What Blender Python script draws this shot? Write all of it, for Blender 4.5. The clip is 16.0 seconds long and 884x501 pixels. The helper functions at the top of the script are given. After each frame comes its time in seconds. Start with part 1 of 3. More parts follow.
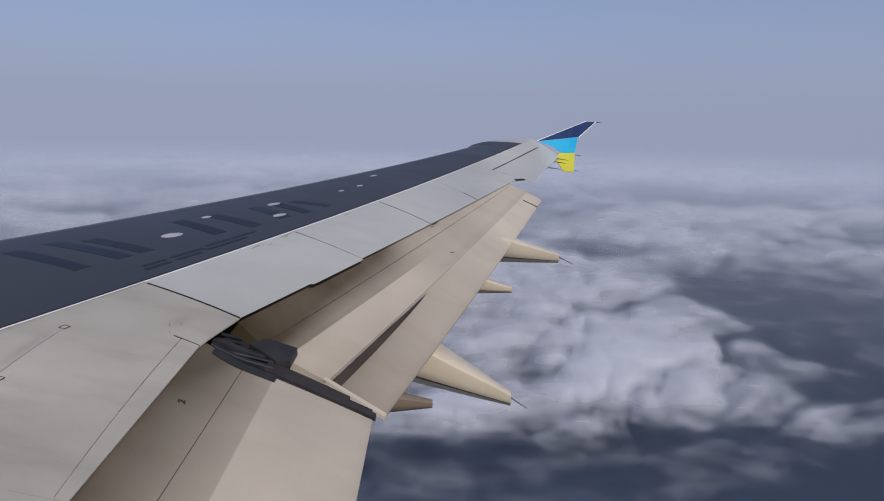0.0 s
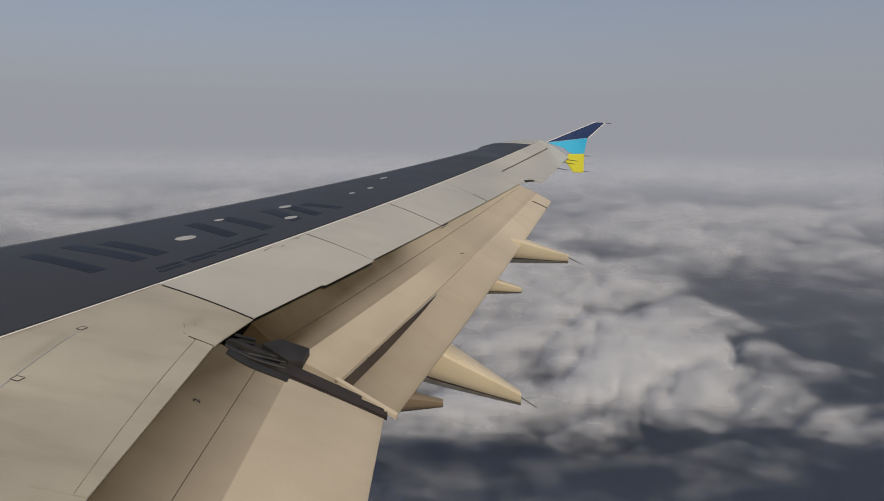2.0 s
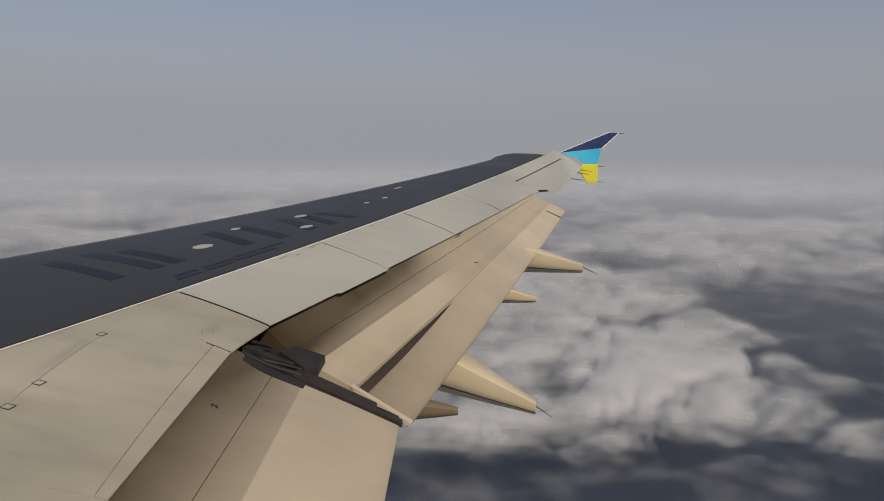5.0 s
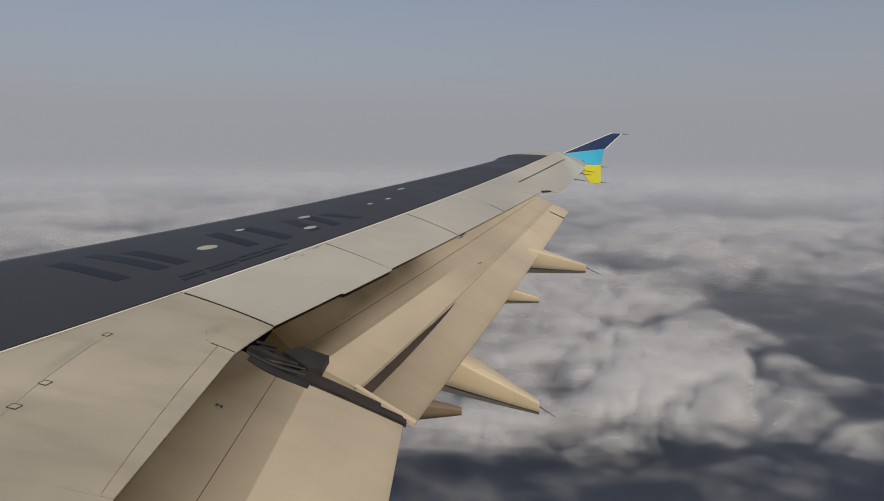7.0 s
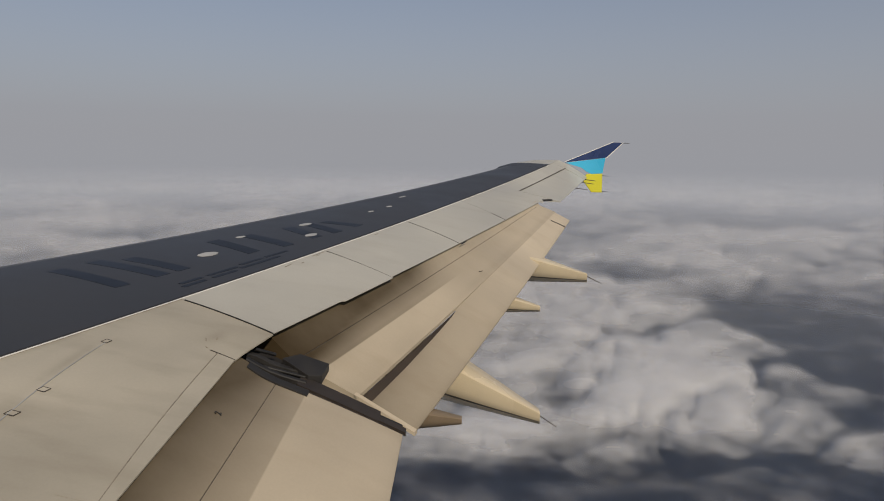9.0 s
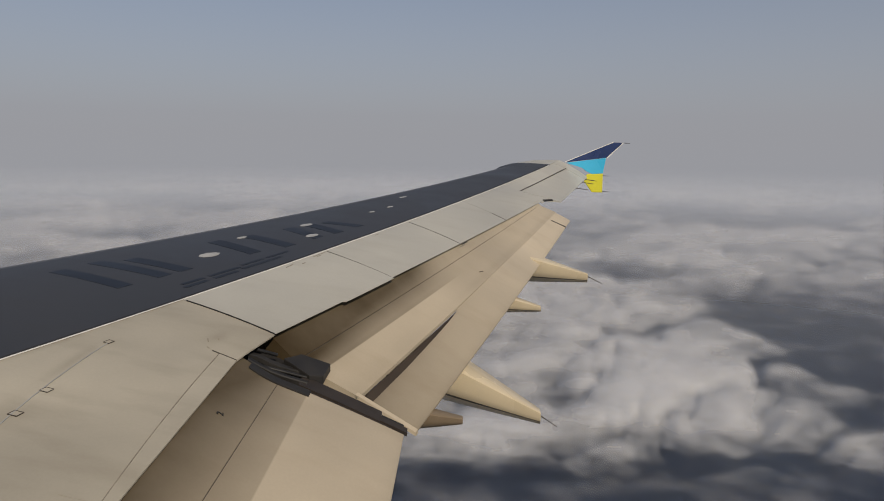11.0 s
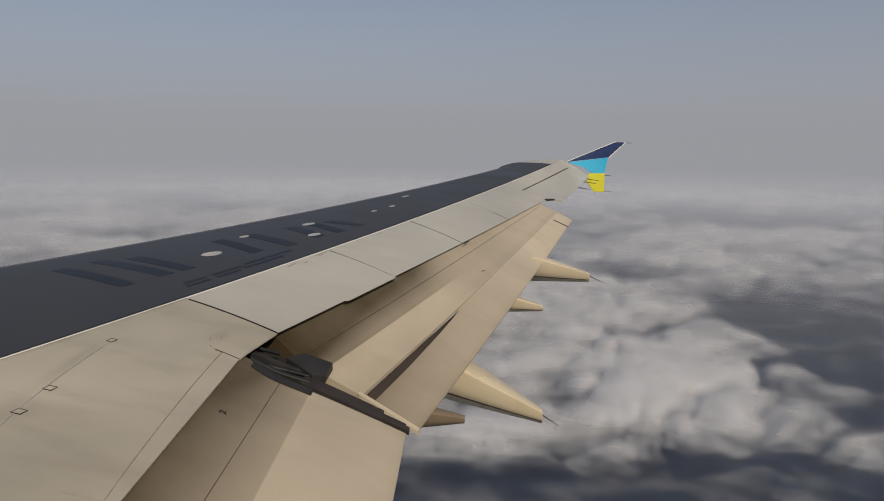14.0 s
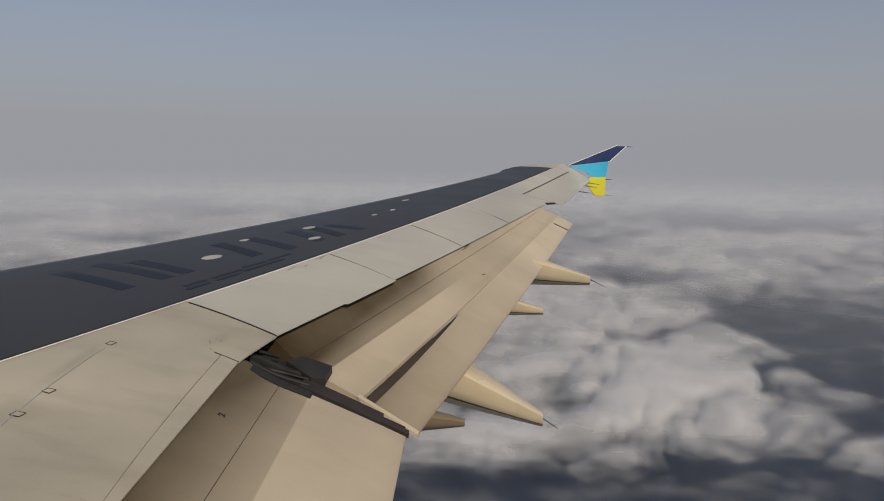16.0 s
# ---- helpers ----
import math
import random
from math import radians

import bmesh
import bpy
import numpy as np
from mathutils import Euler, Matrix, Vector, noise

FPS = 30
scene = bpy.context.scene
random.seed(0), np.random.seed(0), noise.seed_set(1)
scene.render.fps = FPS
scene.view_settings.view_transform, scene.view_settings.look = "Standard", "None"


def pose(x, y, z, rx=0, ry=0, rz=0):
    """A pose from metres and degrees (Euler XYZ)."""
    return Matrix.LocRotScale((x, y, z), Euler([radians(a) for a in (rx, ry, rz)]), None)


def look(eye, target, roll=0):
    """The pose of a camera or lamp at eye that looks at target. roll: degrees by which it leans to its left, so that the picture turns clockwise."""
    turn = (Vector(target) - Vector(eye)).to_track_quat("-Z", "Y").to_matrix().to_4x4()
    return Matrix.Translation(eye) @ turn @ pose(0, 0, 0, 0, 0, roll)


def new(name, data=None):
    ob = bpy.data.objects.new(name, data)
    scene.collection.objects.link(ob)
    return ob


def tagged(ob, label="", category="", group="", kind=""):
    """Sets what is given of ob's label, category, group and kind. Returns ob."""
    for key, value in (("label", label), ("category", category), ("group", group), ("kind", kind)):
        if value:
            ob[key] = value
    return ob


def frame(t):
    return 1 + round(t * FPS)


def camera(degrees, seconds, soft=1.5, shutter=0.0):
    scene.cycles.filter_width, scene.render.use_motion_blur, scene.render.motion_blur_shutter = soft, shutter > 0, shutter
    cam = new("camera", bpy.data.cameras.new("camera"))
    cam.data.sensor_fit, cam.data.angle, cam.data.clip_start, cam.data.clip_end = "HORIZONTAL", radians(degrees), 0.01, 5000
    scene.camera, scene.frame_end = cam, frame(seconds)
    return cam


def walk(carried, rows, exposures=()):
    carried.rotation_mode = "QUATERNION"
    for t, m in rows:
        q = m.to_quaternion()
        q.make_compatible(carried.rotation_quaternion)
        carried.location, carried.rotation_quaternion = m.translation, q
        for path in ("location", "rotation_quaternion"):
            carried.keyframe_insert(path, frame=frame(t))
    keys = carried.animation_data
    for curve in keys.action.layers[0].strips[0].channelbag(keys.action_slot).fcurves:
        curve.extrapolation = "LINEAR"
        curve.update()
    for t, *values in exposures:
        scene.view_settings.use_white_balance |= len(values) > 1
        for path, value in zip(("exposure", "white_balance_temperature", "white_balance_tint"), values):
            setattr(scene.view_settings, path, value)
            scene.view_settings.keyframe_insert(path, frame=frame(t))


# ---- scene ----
cam = camera(65.0, 16.0, 1.0)
PATH = [
    (0, (1.743, -0.019, 0.024), (3.713, -0.02, -0.32), 1.1),
    (0.5, (1.719, -0.034, 0.031), (3.689, -0.025, -0.313), 1.0),
    (1, (1.707, -0.032, 0.03), (3.677, -0.015, -0.313), 0.9),
    (1.5, (1.702, -0.028, 0.018), (3.673, -0.006, -0.321), 0.7),
    (2, (1.687, -0.028, 0.025), (3.658, 0.002, -0.314), 0.6),
    (2.5, (1.685, -0.016, 0.012), (3.657, 0.017, -0.321), 0.5),
    (3, (1.667, -0.017, 0.009), (3.64, 0.025, -0.318), 0.4),
    (3.5, (1.662, -0.012, 0.006), (3.635, 0.036, -0.315), 0.4),
    (4, (1.665, -0.016, 0.0), (3.64, 0.041, -0.314), 0.4),
    (6.5, (1.644, -0.008, 0.002), (3.619, 0.066, -0.303), 0.4),
    (7, (1.643, -0.012, -0.004), (3.619, 0.065, -0.307), 0.3),
    (7.5, (1.64, -0.007, -0.007), (3.616, 0.07, -0.305), 0.4),
    (8, (1.641, -0.008, -0.006), (3.618, 0.07, -0.298), 0.5),
    (8.5, (1.653, -0.013, -0.005), (3.63, 0.068, -0.29), 0.5),
    (9, (1.654, -0.012, -0.005), (3.633, 0.068, -0.285), 0.6),
    (11.5, (1.634, -0.009, 0.004), (3.613, 0.074, -0.277), 0.5),
    (12, (1.632, -0.006, -0.005), (3.611, 0.078, -0.286), 0.4),
    (12.5, (1.639, -0.009, -0.013), (3.617, 0.078, -0.295), 0.4),
    (13, (1.631, -0.011, -0.008), (3.609, 0.076, -0.291), 0.4),
    (13.5, (1.631, -0.005, -0.002), (3.609, 0.081, -0.285), 0.6),
    (14, (1.633, -0.005, 0.001), (3.611, 0.081, -0.281), 0.6),
    (14.5, (1.633, -0.008, -0.001), (3.611, 0.079, -0.281), 0.5),
    (15, (1.632, -0.009, -0.01), (3.612, 0.078, -0.285), 0.4),
    (15.5, (1.62, -0.023, -0.017), (3.6, 0.066, -0.288), 0.3),
    (16, (1.634, -0.021, -0.015), (3.613, 0.07, -0.283), 0.5),
]
walk(cam, [(t, look(e, g, r)) for t, e, g, r in PATH],
     [(0, -0.06, 5350, 16), (0.6, -0.06, 5420, 16), (1.0, -0.09, 5760, 14), (1.25, -0.12, 6050, 12), (1.5, -0.17, 6380, 10), (2.5, -0.17, 6330, 10), (3.6, -0.17, 6480, 10), (16, -0.17, 6500, 10)])
scene.cycles.transparent_max_bounces = 64
scene.cycles.max_bounces, scene.cycles.diffuse_bounces, scene.cycles.glossy_bounces = 5, 3, 2

# ---- light ----
SUN_FROM = Vector((-0.62, -0.34, 0.60)).normalized()
sun_data = bpy.data.lights.new("sun", "SUN")
sun_data.energy, sun_data.angle, sun_data.color = 3.05, radians(0.9), (1.0, 0.86, 0.66)
sun = new("sun", sun_data)
sun.matrix_world = look(SUN_FROM * 400, (0, 0, 0))

world = bpy.data.worlds.new("sky")
scene.world = world
world.use_nodes = True
wn, wl = world.node_tree.nodes, world.node_tree.links
wn.clear()
w_coord = wn.new("ShaderNodeTexCoord")
w_split = wn.new("ShaderNodeSeparateXYZ")
w_max = wn.new("ShaderNodeMath")
w_max.operation, w_max.inputs[1].default_value = "MAXIMUM", 0.025
w_join = wn.new("ShaderNodeCombineXYZ")
w_sky = wn.new("ShaderNodeTexSky")
w_sky.sky_type, w_sky.sun_disc = "NISHITA", False
w_sky.sun_elevation, w_sky.sun_rotation = math.asin(SUN_FROM.z), math.atan2(SUN_FROM.x, SUN_FROM.y)
w_sky.altitude, w_sky.air_density, w_sky.dust_density, w_sky.ozone_density = 1500, 1.0, 2.0, 1.0
w_back = wn.new("ShaderNodeBackground")
w_back.inputs["Strength"].default_value = 0.09
w_out = wn.new("ShaderNodeOutputWorld")
wl.new(w_coord.outputs["Generated"], w_split.inputs[0])
wl.new(w_split.outputs["X"], w_join.inputs["X"])
wl.new(w_split.outputs["Y"], w_join.inputs["Y"])
wl.new(w_split.outputs["Z"], w_max.inputs[0])
wl.new(w_max.outputs[0], w_join.inputs["Z"])
wl.new(w_join.outputs[0], w_sky.inputs["Vector"])
# a thick haze layer over the cloud tops thins out with height
w_haze = wn.new("ShaderNodeValToRGB")
w_haze.color_ramp.elements[0].position, w_haze.color_ramp.elements[0].color = 0.0, (0.97, 0.97, 0.97, 1)
w_haze.color_ramp.elements[1].position, w_haze.color_ramp.elements[1].color = 1.0, (0.25, 0.25, 0.25, 1)
for at, value in ((0.05, 0.95), (0.22, 0.52)):
    step = w_haze.color_ramp.elements.new(at)
    step.color = (value, value, value, 1)
w_mix = wn.new("ShaderNodeMix")
w_mix.data_type = "RGBA"
w_mix.inputs["B"].default_value = (3.82, 3.84, 4.18, 1)
wl.new(w_max.outputs[0], w_haze.inputs["Fac"])
wl.new(w_haze.outputs["Color"], w_mix.inputs["Factor"])
wl.new(w_sky.outputs[0], w_mix.inputs["A"])
wl.new(w_mix.outputs["Result"], w_back.inputs["Color"])
wl.new(w_back.outputs[0], w_out.inputs["Surface"])


# ---- materials ----
def material(name, color, rough=0.5, metal=0.0, spots=0.12, spot_size=1.2, grain=0.02, grain_size=60.0,
             streak=0.0, streak_color=(0.12, 0.09, 0.06), stretch=(6.0, 0.5, 1.0), bump=0.010, soot_shade=None):
    """A painted or metal surface with blotches, fine grain, chordwise grime streaks and slight relief."""
    m = bpy.data.materials.new(name)
    m.use_nodes = True
    n, l = m.node_tree.nodes, m.node_tree.links
    b = n["Principled BSDF"]
    coord = n.new("ShaderNodeTexCoord")

    def cloud(scale, detail, squash=None):
        t = n.new("ShaderNodeTexNoise")
        t.inputs["Scale"].default_value, t.inputs["Detail"].default_value = scale, detail
        if squash:
            mp = n.new("ShaderNodeMapping")
            mp.inputs["Scale"].default_value = squash
            l.new(coord.outputs["Object"], mp.inputs["Vector"])
            l.new(mp.outputs[0], t.inputs["Vector"])
        else:
            l.new(coord.outputs["Object"], t.inputs["Vector"])
        return t.outputs["Fac"]

    def spread(source, low, high, lo_at=0.3, hi_at=0.7):
        r = n.new("ShaderNodeMapRange")
        r.inputs["From Min"].default_value, r.inputs["From Max"].default_value = lo_at, hi_at
        r.inputs["To Min"].default_value, r.inputs["To Max"].default_value = low, high
        l.new(source, r.inputs["Value"])
        return r.outputs["Result"]

    def times(a, c):
        q = n.new("ShaderNodeMath")
        q.operation = "MULTIPLY"
        l.new(a, q.inputs[0])
        l.new(c, q.inputs[1])
        return q.outputs[0]

    big, fine = cloud(spot_size, 4), cloud(grain_size, 3)
    shade = times(spread(big, 1 - spots, 1 + spots), spread(fine, 1 - grain, 1 + grain))
    tone = n.new("ShaderNodeMix")
    tone.data_type, tone.blend_type = "RGBA", "MULTIPLY"
    tone.inputs["Factor"].default_value = 1
    tone.inputs["A"].default_value = (*color, 1)
    l.new(shade, tone.inputs["B"])
    last = tone.outputs["Result"]
    if streak:
        grime = n.new("ShaderNodeMix")
        grime.data_type = "RGBA"
        grime.inputs["B"].default_value = (*streak_color, 1)
        l.new(spread(cloud(2.2, 6, stretch), 0, streak, 0.5, 0.8), grime.inputs["Factor"])
        l.new(last, grime.inputs["A"])
        last = grime.outputs["Result"]
    if soot_shade:
        # grime and, on the flaps, shade painted along with it, ragged along the edge
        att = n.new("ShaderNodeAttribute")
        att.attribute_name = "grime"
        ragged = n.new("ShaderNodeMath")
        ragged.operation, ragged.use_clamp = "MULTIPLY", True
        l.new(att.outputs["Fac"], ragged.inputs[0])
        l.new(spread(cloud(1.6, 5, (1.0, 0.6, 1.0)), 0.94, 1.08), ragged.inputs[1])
        dirt_shade = n.new("ShaderNodeMix")
        dirt_shade.data_type = "RGBA"
        dirt_shade.inputs["B"].default_value = (*soot_shade, 1)
        l.new(ragged.outputs[0], dirt_shade.inputs["Factor"])
        l.new(last, dirt_shade.inputs["A"])
        last = dirt_shade.outputs["Result"]
        # grime and painted shade are matt
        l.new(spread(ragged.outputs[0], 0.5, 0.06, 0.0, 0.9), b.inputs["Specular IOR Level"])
    l.new(last, b.inputs["Base Color"])
    l.new(spread(big, max(rough - 0.08, 0.02), min(rough + 0.1, 1)), b.inputs["Roughness"])
    b.inputs["Metallic"].default_value = metal
    if bump:
        bm_ = n.new("ShaderNodeBump")
        bm_.inputs["Strength"].default_value, bm_.inputs["Distance"].default_value = bump, 0.02
        l.new(spread(cloud(9, 3), 0, 1), bm_.inputs["Height"])
        l.new(bm_.outputs[0], b.inputs["Normal"])
    return m


M_LIGHT = material("light grey wing paint", (0.412, 0.380, 0.312), 0.42, spots=0.17, spot_size=0.7, streak=0.42, streak_color=(0.24, 0.21, 0.16), stretch=(2.4, 0.7, 1.0), soot_shade=(0.13, 0.11, 0.08))
M_SPOILER = material("spoiler paint", (0.440, 0.430, 0.388), 0.42, spots=0.11, spot_size=0.7, streak=0.22, streak_color=(0.28, 0.25, 0.20), stretch=(2.4, 0.7, 1.0))
M_DARK = material("dark grey wing skin", (0.040, 0.0435, 0.053), 0.46, spots=0.16, spot_size=0.8, streak=0.25, streak_color=(0.045, 0.044, 0.046), stretch=(3.0, 0.6, 1.0))
M_DARK.node_tree.nodes["Principled BSDF"].inputs["Specular IOR Level"].default_value = 0.32
M_NAVY = material("navy marking paint", (0.010, 0.014, 0.024), 0.5, spots=0.15)
M_CREAM = material("cream flap paint", (0.540, 0.466, 0.354), 0.40, spots=0.12, spot_size=0.8, streak=0.30, streak_color=(0.36, 0.28, 0.18), stretch=(2.2, 0.6, 1.0), soot_shade=(0.042, 0.029, 0.014))
# fairing paint with shade put into its colour, for the short fairing
M_FAIRING_SHADED = material("fairing paint darkened for shade", (0.21, 0.16, 0.105), 0.5, spots=0.20, spot_size=1.2, streak=0.30, streak_color=(0.18, 0.135, 0.09), stretch=(1.6, 0.5, 1.0))
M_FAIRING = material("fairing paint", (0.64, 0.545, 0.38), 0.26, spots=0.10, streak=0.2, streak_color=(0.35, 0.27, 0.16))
M_METAL = material("dark track steel", (0.032, 0.025, 0.021), 0.6, 0.0, spots=0.25, spot_size=6, streak=0.3, streak_color=(0.03, 0.025, 0.022))
M_SMUDGE = material("brown smudge", (0.30, 0.27, 0.22), 0.6, spots=0.3, spot_size=9)
M_SLATE = material("dark slate rubber", (0.020, 0.0185, 0.0175), 0.6, spots=0.3, spot_size=5)
M_STEEL = material("bare steel", (0.034, 0.033, 0.033), 0.4, 0.5, spots=0.2, spot_size=9)
# brown with the shade of slot and cove put into it
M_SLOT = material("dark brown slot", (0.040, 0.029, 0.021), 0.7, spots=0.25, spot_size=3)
# black of the seals, also put where gaps and cove lie in shade
M_GAP = material("black of seals and shaded gaps", (0.02, 0.019, 0.02), 0.8, spots=0.2)
M_LINE = material("dark sealant", (0.060, 0.052, 0.045), 0.7, spots=0.3, spot_size=8)
M_PATCH = material("pale access cover", (0.36, 0.365, 0.365), 0.5, spots=0.15, spot_size=5)
M_NOSE = material("dull leading edge metal", (0.085, 0.088, 0.094), 0.5, 0.2, spots=0.15, spot_size=3)
M_WHITE = material("white paint", (0.78, 0.77, 0.74), 0.35, spots=0.05)
M_BLUE = material("deep blue paint", (0.008, 0.028, 0.12), 0.3, spots=0.12)
M_CYAN = material("light blue paint", (0.04, 0.46, 0.74), 0.3, spots=0.08)
M_YELLOW = material("lime yellow paint", (0.66, 0.62, 0.015), 0.35, spots=0.08)
M_INK = material("black stencil ink", (0.02, 0.02, 0.02), 0.6, spots=0.1)
M_CABIN = material("cabin lining", (0.45, 0.45, 0.44), 0.7, spots=0.05)

# ---- the wing's surfaces: x outboard, y forward, z up, all from the eye's level ----
def quad(x, a, b, c):
    return a * (x - 10) ** 2 + b * (x - 10) + c


def crest(x):
    """The crest behind the leading edge."""
    return Vector((x, 6.53 - 0.52 * (x - 1.65), quad(x, 0.0039, 0.06938, -0.785)))


def spar(x):
    """The joint between the dark skin and the light trailing panels."""
    return Vector((x, 4.35 - 0.41 * (x - 1.65), quad(x, 0.00261, 0.08908, -0.886)))


KINK, CORNER = 6.135, 6.57


def lip(x):
    """The rear lip of the upper skin: inboard shroud, corner, spoilers."""
    s = Vector((x, 3.42 - 0.406 * (x - 1.65), quad(x, 0.00202, 0.09156, -1.0513)))
    if x >= CORNER:
        return s
    k = Vector((KINK, 1.55, -1.395))
    if x >= KINK:
        return k.lerp(lip(CORNER), (x - KINK) / (CORNER - KINK))
    return Vector((x, 1.55, -1.395 - 0.104 * (KINK - x)))


def lean(x):
    """How far outboard the chordwise joints lean towards the spar."""
    return max(0.0, 0.25 + 0.075 * (x - CORNER)) if x > CORNER else max(0.0, 0.25 - 0.1 * (CORNER - x))


def panel(x, v):
    """The light panels: v 0 at the lip, 1 at the spar."""
    p = lip(x).lerp(spar(x + lean(x)), v)
    p.z += 0.05 * v * (1 - v)
    return p


def skin(x, v):
    """The dark skin: v 0 at the spar, 1 at the crest."""
    p = spar(x).lerp(crest(x), v)
    p.z += (0.218 - 0.0115 * x) * v * (1 - v)
    return p


def flap_in(x, v):
    """The inboard flap: v 0 under the shroud, 1 at its trailing edge."""
    a, b = Vector((x, 1.72, -1.475 + 0.1 * (x - 5.55))), Vector((x, 0.43, -2.0 + 0.1 * (x - 5.5)))
    p = a.lerp(b, v)
    p.z += 0.10 * v * (1 - v) * (1 - 0.3 * v) + 0.074 * math.exp(-((v - 0.10) / 0.13) ** 2)
    if v < 0.20:
        e = lip(min(x, KINK))
        p.z = min(p.z, e.z - 0.014 + 0.10 * (p.y - e.y))
    return p


def edge_out(x):
    return Vector((x, 1.964 - 0.32 * (x - 1.65), quad(x, 0.0037, 0.16795, -1.5572)))


def flap_out(x, v):
    """The outboard flap: v 0 under the spoilers, 1 at its trailing edge."""
    a = lip(max(x, CORNER)) + Vector((x - max(x, CORNER), 0.16, -0.100 + 0.012 * (x - 6.6)))
    p = a.lerp(edge_out(x), v)
    p.z += 0.19 * v * (1 - v) * (1 - 0.35 * v) + 0.120 * math.exp(-((v - 0.06) / 0.14) ** 2)
    if v < 0.16:
        e = lip(max(x, CORNER))
        p.z = min(p.z, e.z - 0.012 + 0.17 * (p.y - e.y))
    return p


def aileron_edge(x):
    return Vector((x, -1.45 - 0.282 * (x - 13.1), -0.82 + 0.084 * (x - 13.1)))


def tip_panel(x, v):
    """The panels outboard of the flap: v 0 at the trailing edge, 1 at the spar."""
    p = aileron_edge(x).lerp(spar(x), v)
    p.z += 0.07 * v * (1 - v)
    return p


# ---- mesh helpers ----
def finish(name, verts, faces, mat, parent=None, smooth=(), label=""):
    me = bpy.data.meshes.new(name)
    me.from_pydata([tuple(v) for v in verts], [], faces)
    me.materials.append(mat)
    for i in smooth:
        me.polygons[i].use_smooth = True
    me.update()
    ob = new(name, me)
    if parent is not None:
        ob.parent = parent
    if label:
        ob["label"] = label
    return ob


def empty(name, label, category, kind=""):
    return tagged(new(name), label, category, kind=kind)


def slab(name, fn, us, vs, thick, mat, parent=None, label="", lift=0.0, thick_end=None, grime=None):
    """A curved plate: its top is fn(u, v), it is thick at the first v and thick_end at the last."""
    us, vs = list(us), list(vs)
    nu, nv = len(us), len(vs)
    end = thick if thick_end is None else thick_end
    top, low = [], []
    for u in us:
        for j, v in enumerate(vs):
            p = Vector(fn(u, v)) + Vector((0, 0, lift))
            top.append(p)
            low.append(p - Vector((0, 0, thick + (end - thick) * j / (nv - 1))))
    verts, faces, smooth = top + low, [], []
    n = nu * nv
    for i in range(nu - 1):
        for j in range(nv - 1):
            a, b, c, d = i * nv + j, (i + 1) * nv + j, (i + 1) * nv + j + 1, i * nv + j + 1
            smooth += [len(faces), len(faces) + 1]
            faces += [(a, b, c, d), (n + d, n + c, n + b, n + a)]
    rim = [i * nv for i in range(nu)] + [(nu - 1) * nv + j for j in range(1, nv)]
    rim += [i * nv + nv - 1 for i in range(nu - 2, -1, -1)] + [j for j in range(nv - 2, 0, -1)]
    base = len(verts)
    for k in rim:
        verts += [top[k], low[k]]
    for k in range(len(rim)):
        a, b = base + 2 * k, base + 2 * ((k + 1) % len(rim))
        faces.append((a, a + 1, b + 1, b))
    ob = finish(name, verts, faces, mat, parent, smooth, label)
    bm = bmesh.new()
    bm.from_mesh(ob.data)
    bmesh.ops.recalc_face_normals(bm, faces=bm.faces)
    # the loose rim shares no vertices with the top: turn the whole plate so that its top looks up
    up = sum(f.normal.z * f.calc_area() for f in list(bm.faces)[0:len(smooth):2])
    if up < 0:
        bmesh.ops.reverse_faces(bm, faces=bm.faces)
    bm.to_mesh(ob.data)
    bm.free()
    # the attribute carries grime and, on the flaps, painted shade
    if grime:
        flat = [grime(u, v) for u in us for v in vs]
        at = ob.data.attributes.new("grime", "FLOAT", "POINT")
        at.data.foreach_set("value", flat + flat + [flat[k] for k in rim for _ in (0, 1)])
    return ob


def steps(a, b, n):
    return [a + (b - a) * i / n for i in range(n + 1)]


def loft(name, rings, mat, parent=None, label="", sharp=35):
    """A closed body through rings of points, capped at both ends."""
    verts, faces = [p for r in rings for p in r], []
    m = len(rings[0])
    for i in range(len(rings) - 1):
        for j in range(m):
            k = (j + 1) % m
            faces.append((i * m + j, i * m + k, (i + 1) * m + k, (i + 1) * m + j))
    faces += [tuple(range(m))[::-1], tuple((len(rings) - 1) * m + j for j in range(m))]
    ob = finish(name, verts, faces, mat, parent, range(len(faces)), label)
    bm = bmesh.new()
    bm.from_mesh(ob.data)
    bmesh.ops.recalc_face_normals(bm, faces=bm.faces)
    for e in bm.edges:
        if len(e.link_faces) == 2 and e.calc_face_angle() > radians(sharp):
            e.smooth = False
    bm.to_mesh(ob.data)
    bm.free()
    return ob


def prism(name, outline, depth, mat, parent=None, label="", bevel=0.0):
    """A flat outline of points pushed along the vector depth."""
    bm = bmesh.new()
    low = [bm.verts.new(p) for p in outline]
    high = [bm.verts.new(Vector(p) + Vector(depth)) for p in outline]
    bm.faces.new(low)
    bm.faces.new(high[::-1])
    for i in range(len(low)):
        k = (i + 1) % len(low)
        bm.faces.new((low[i], high[i], high[k], low[k]))
    if bevel:
        bmesh.ops.bevel(bm, geom=list(bm.edges), offset=bevel, segments=2, affect="EDGES", profile=0.6)
    bmesh.ops.recalc_face_normals(bm, faces=bm.faces)
    me = bpy.data.meshes.new(name)
    bm.to_mesh(me)
    bm.free()
    me.materials.append(mat)
    ob = new(name, me)
    if parent is not None:
        ob.parent = parent
    if label:
        ob["label"] = label
    return ob


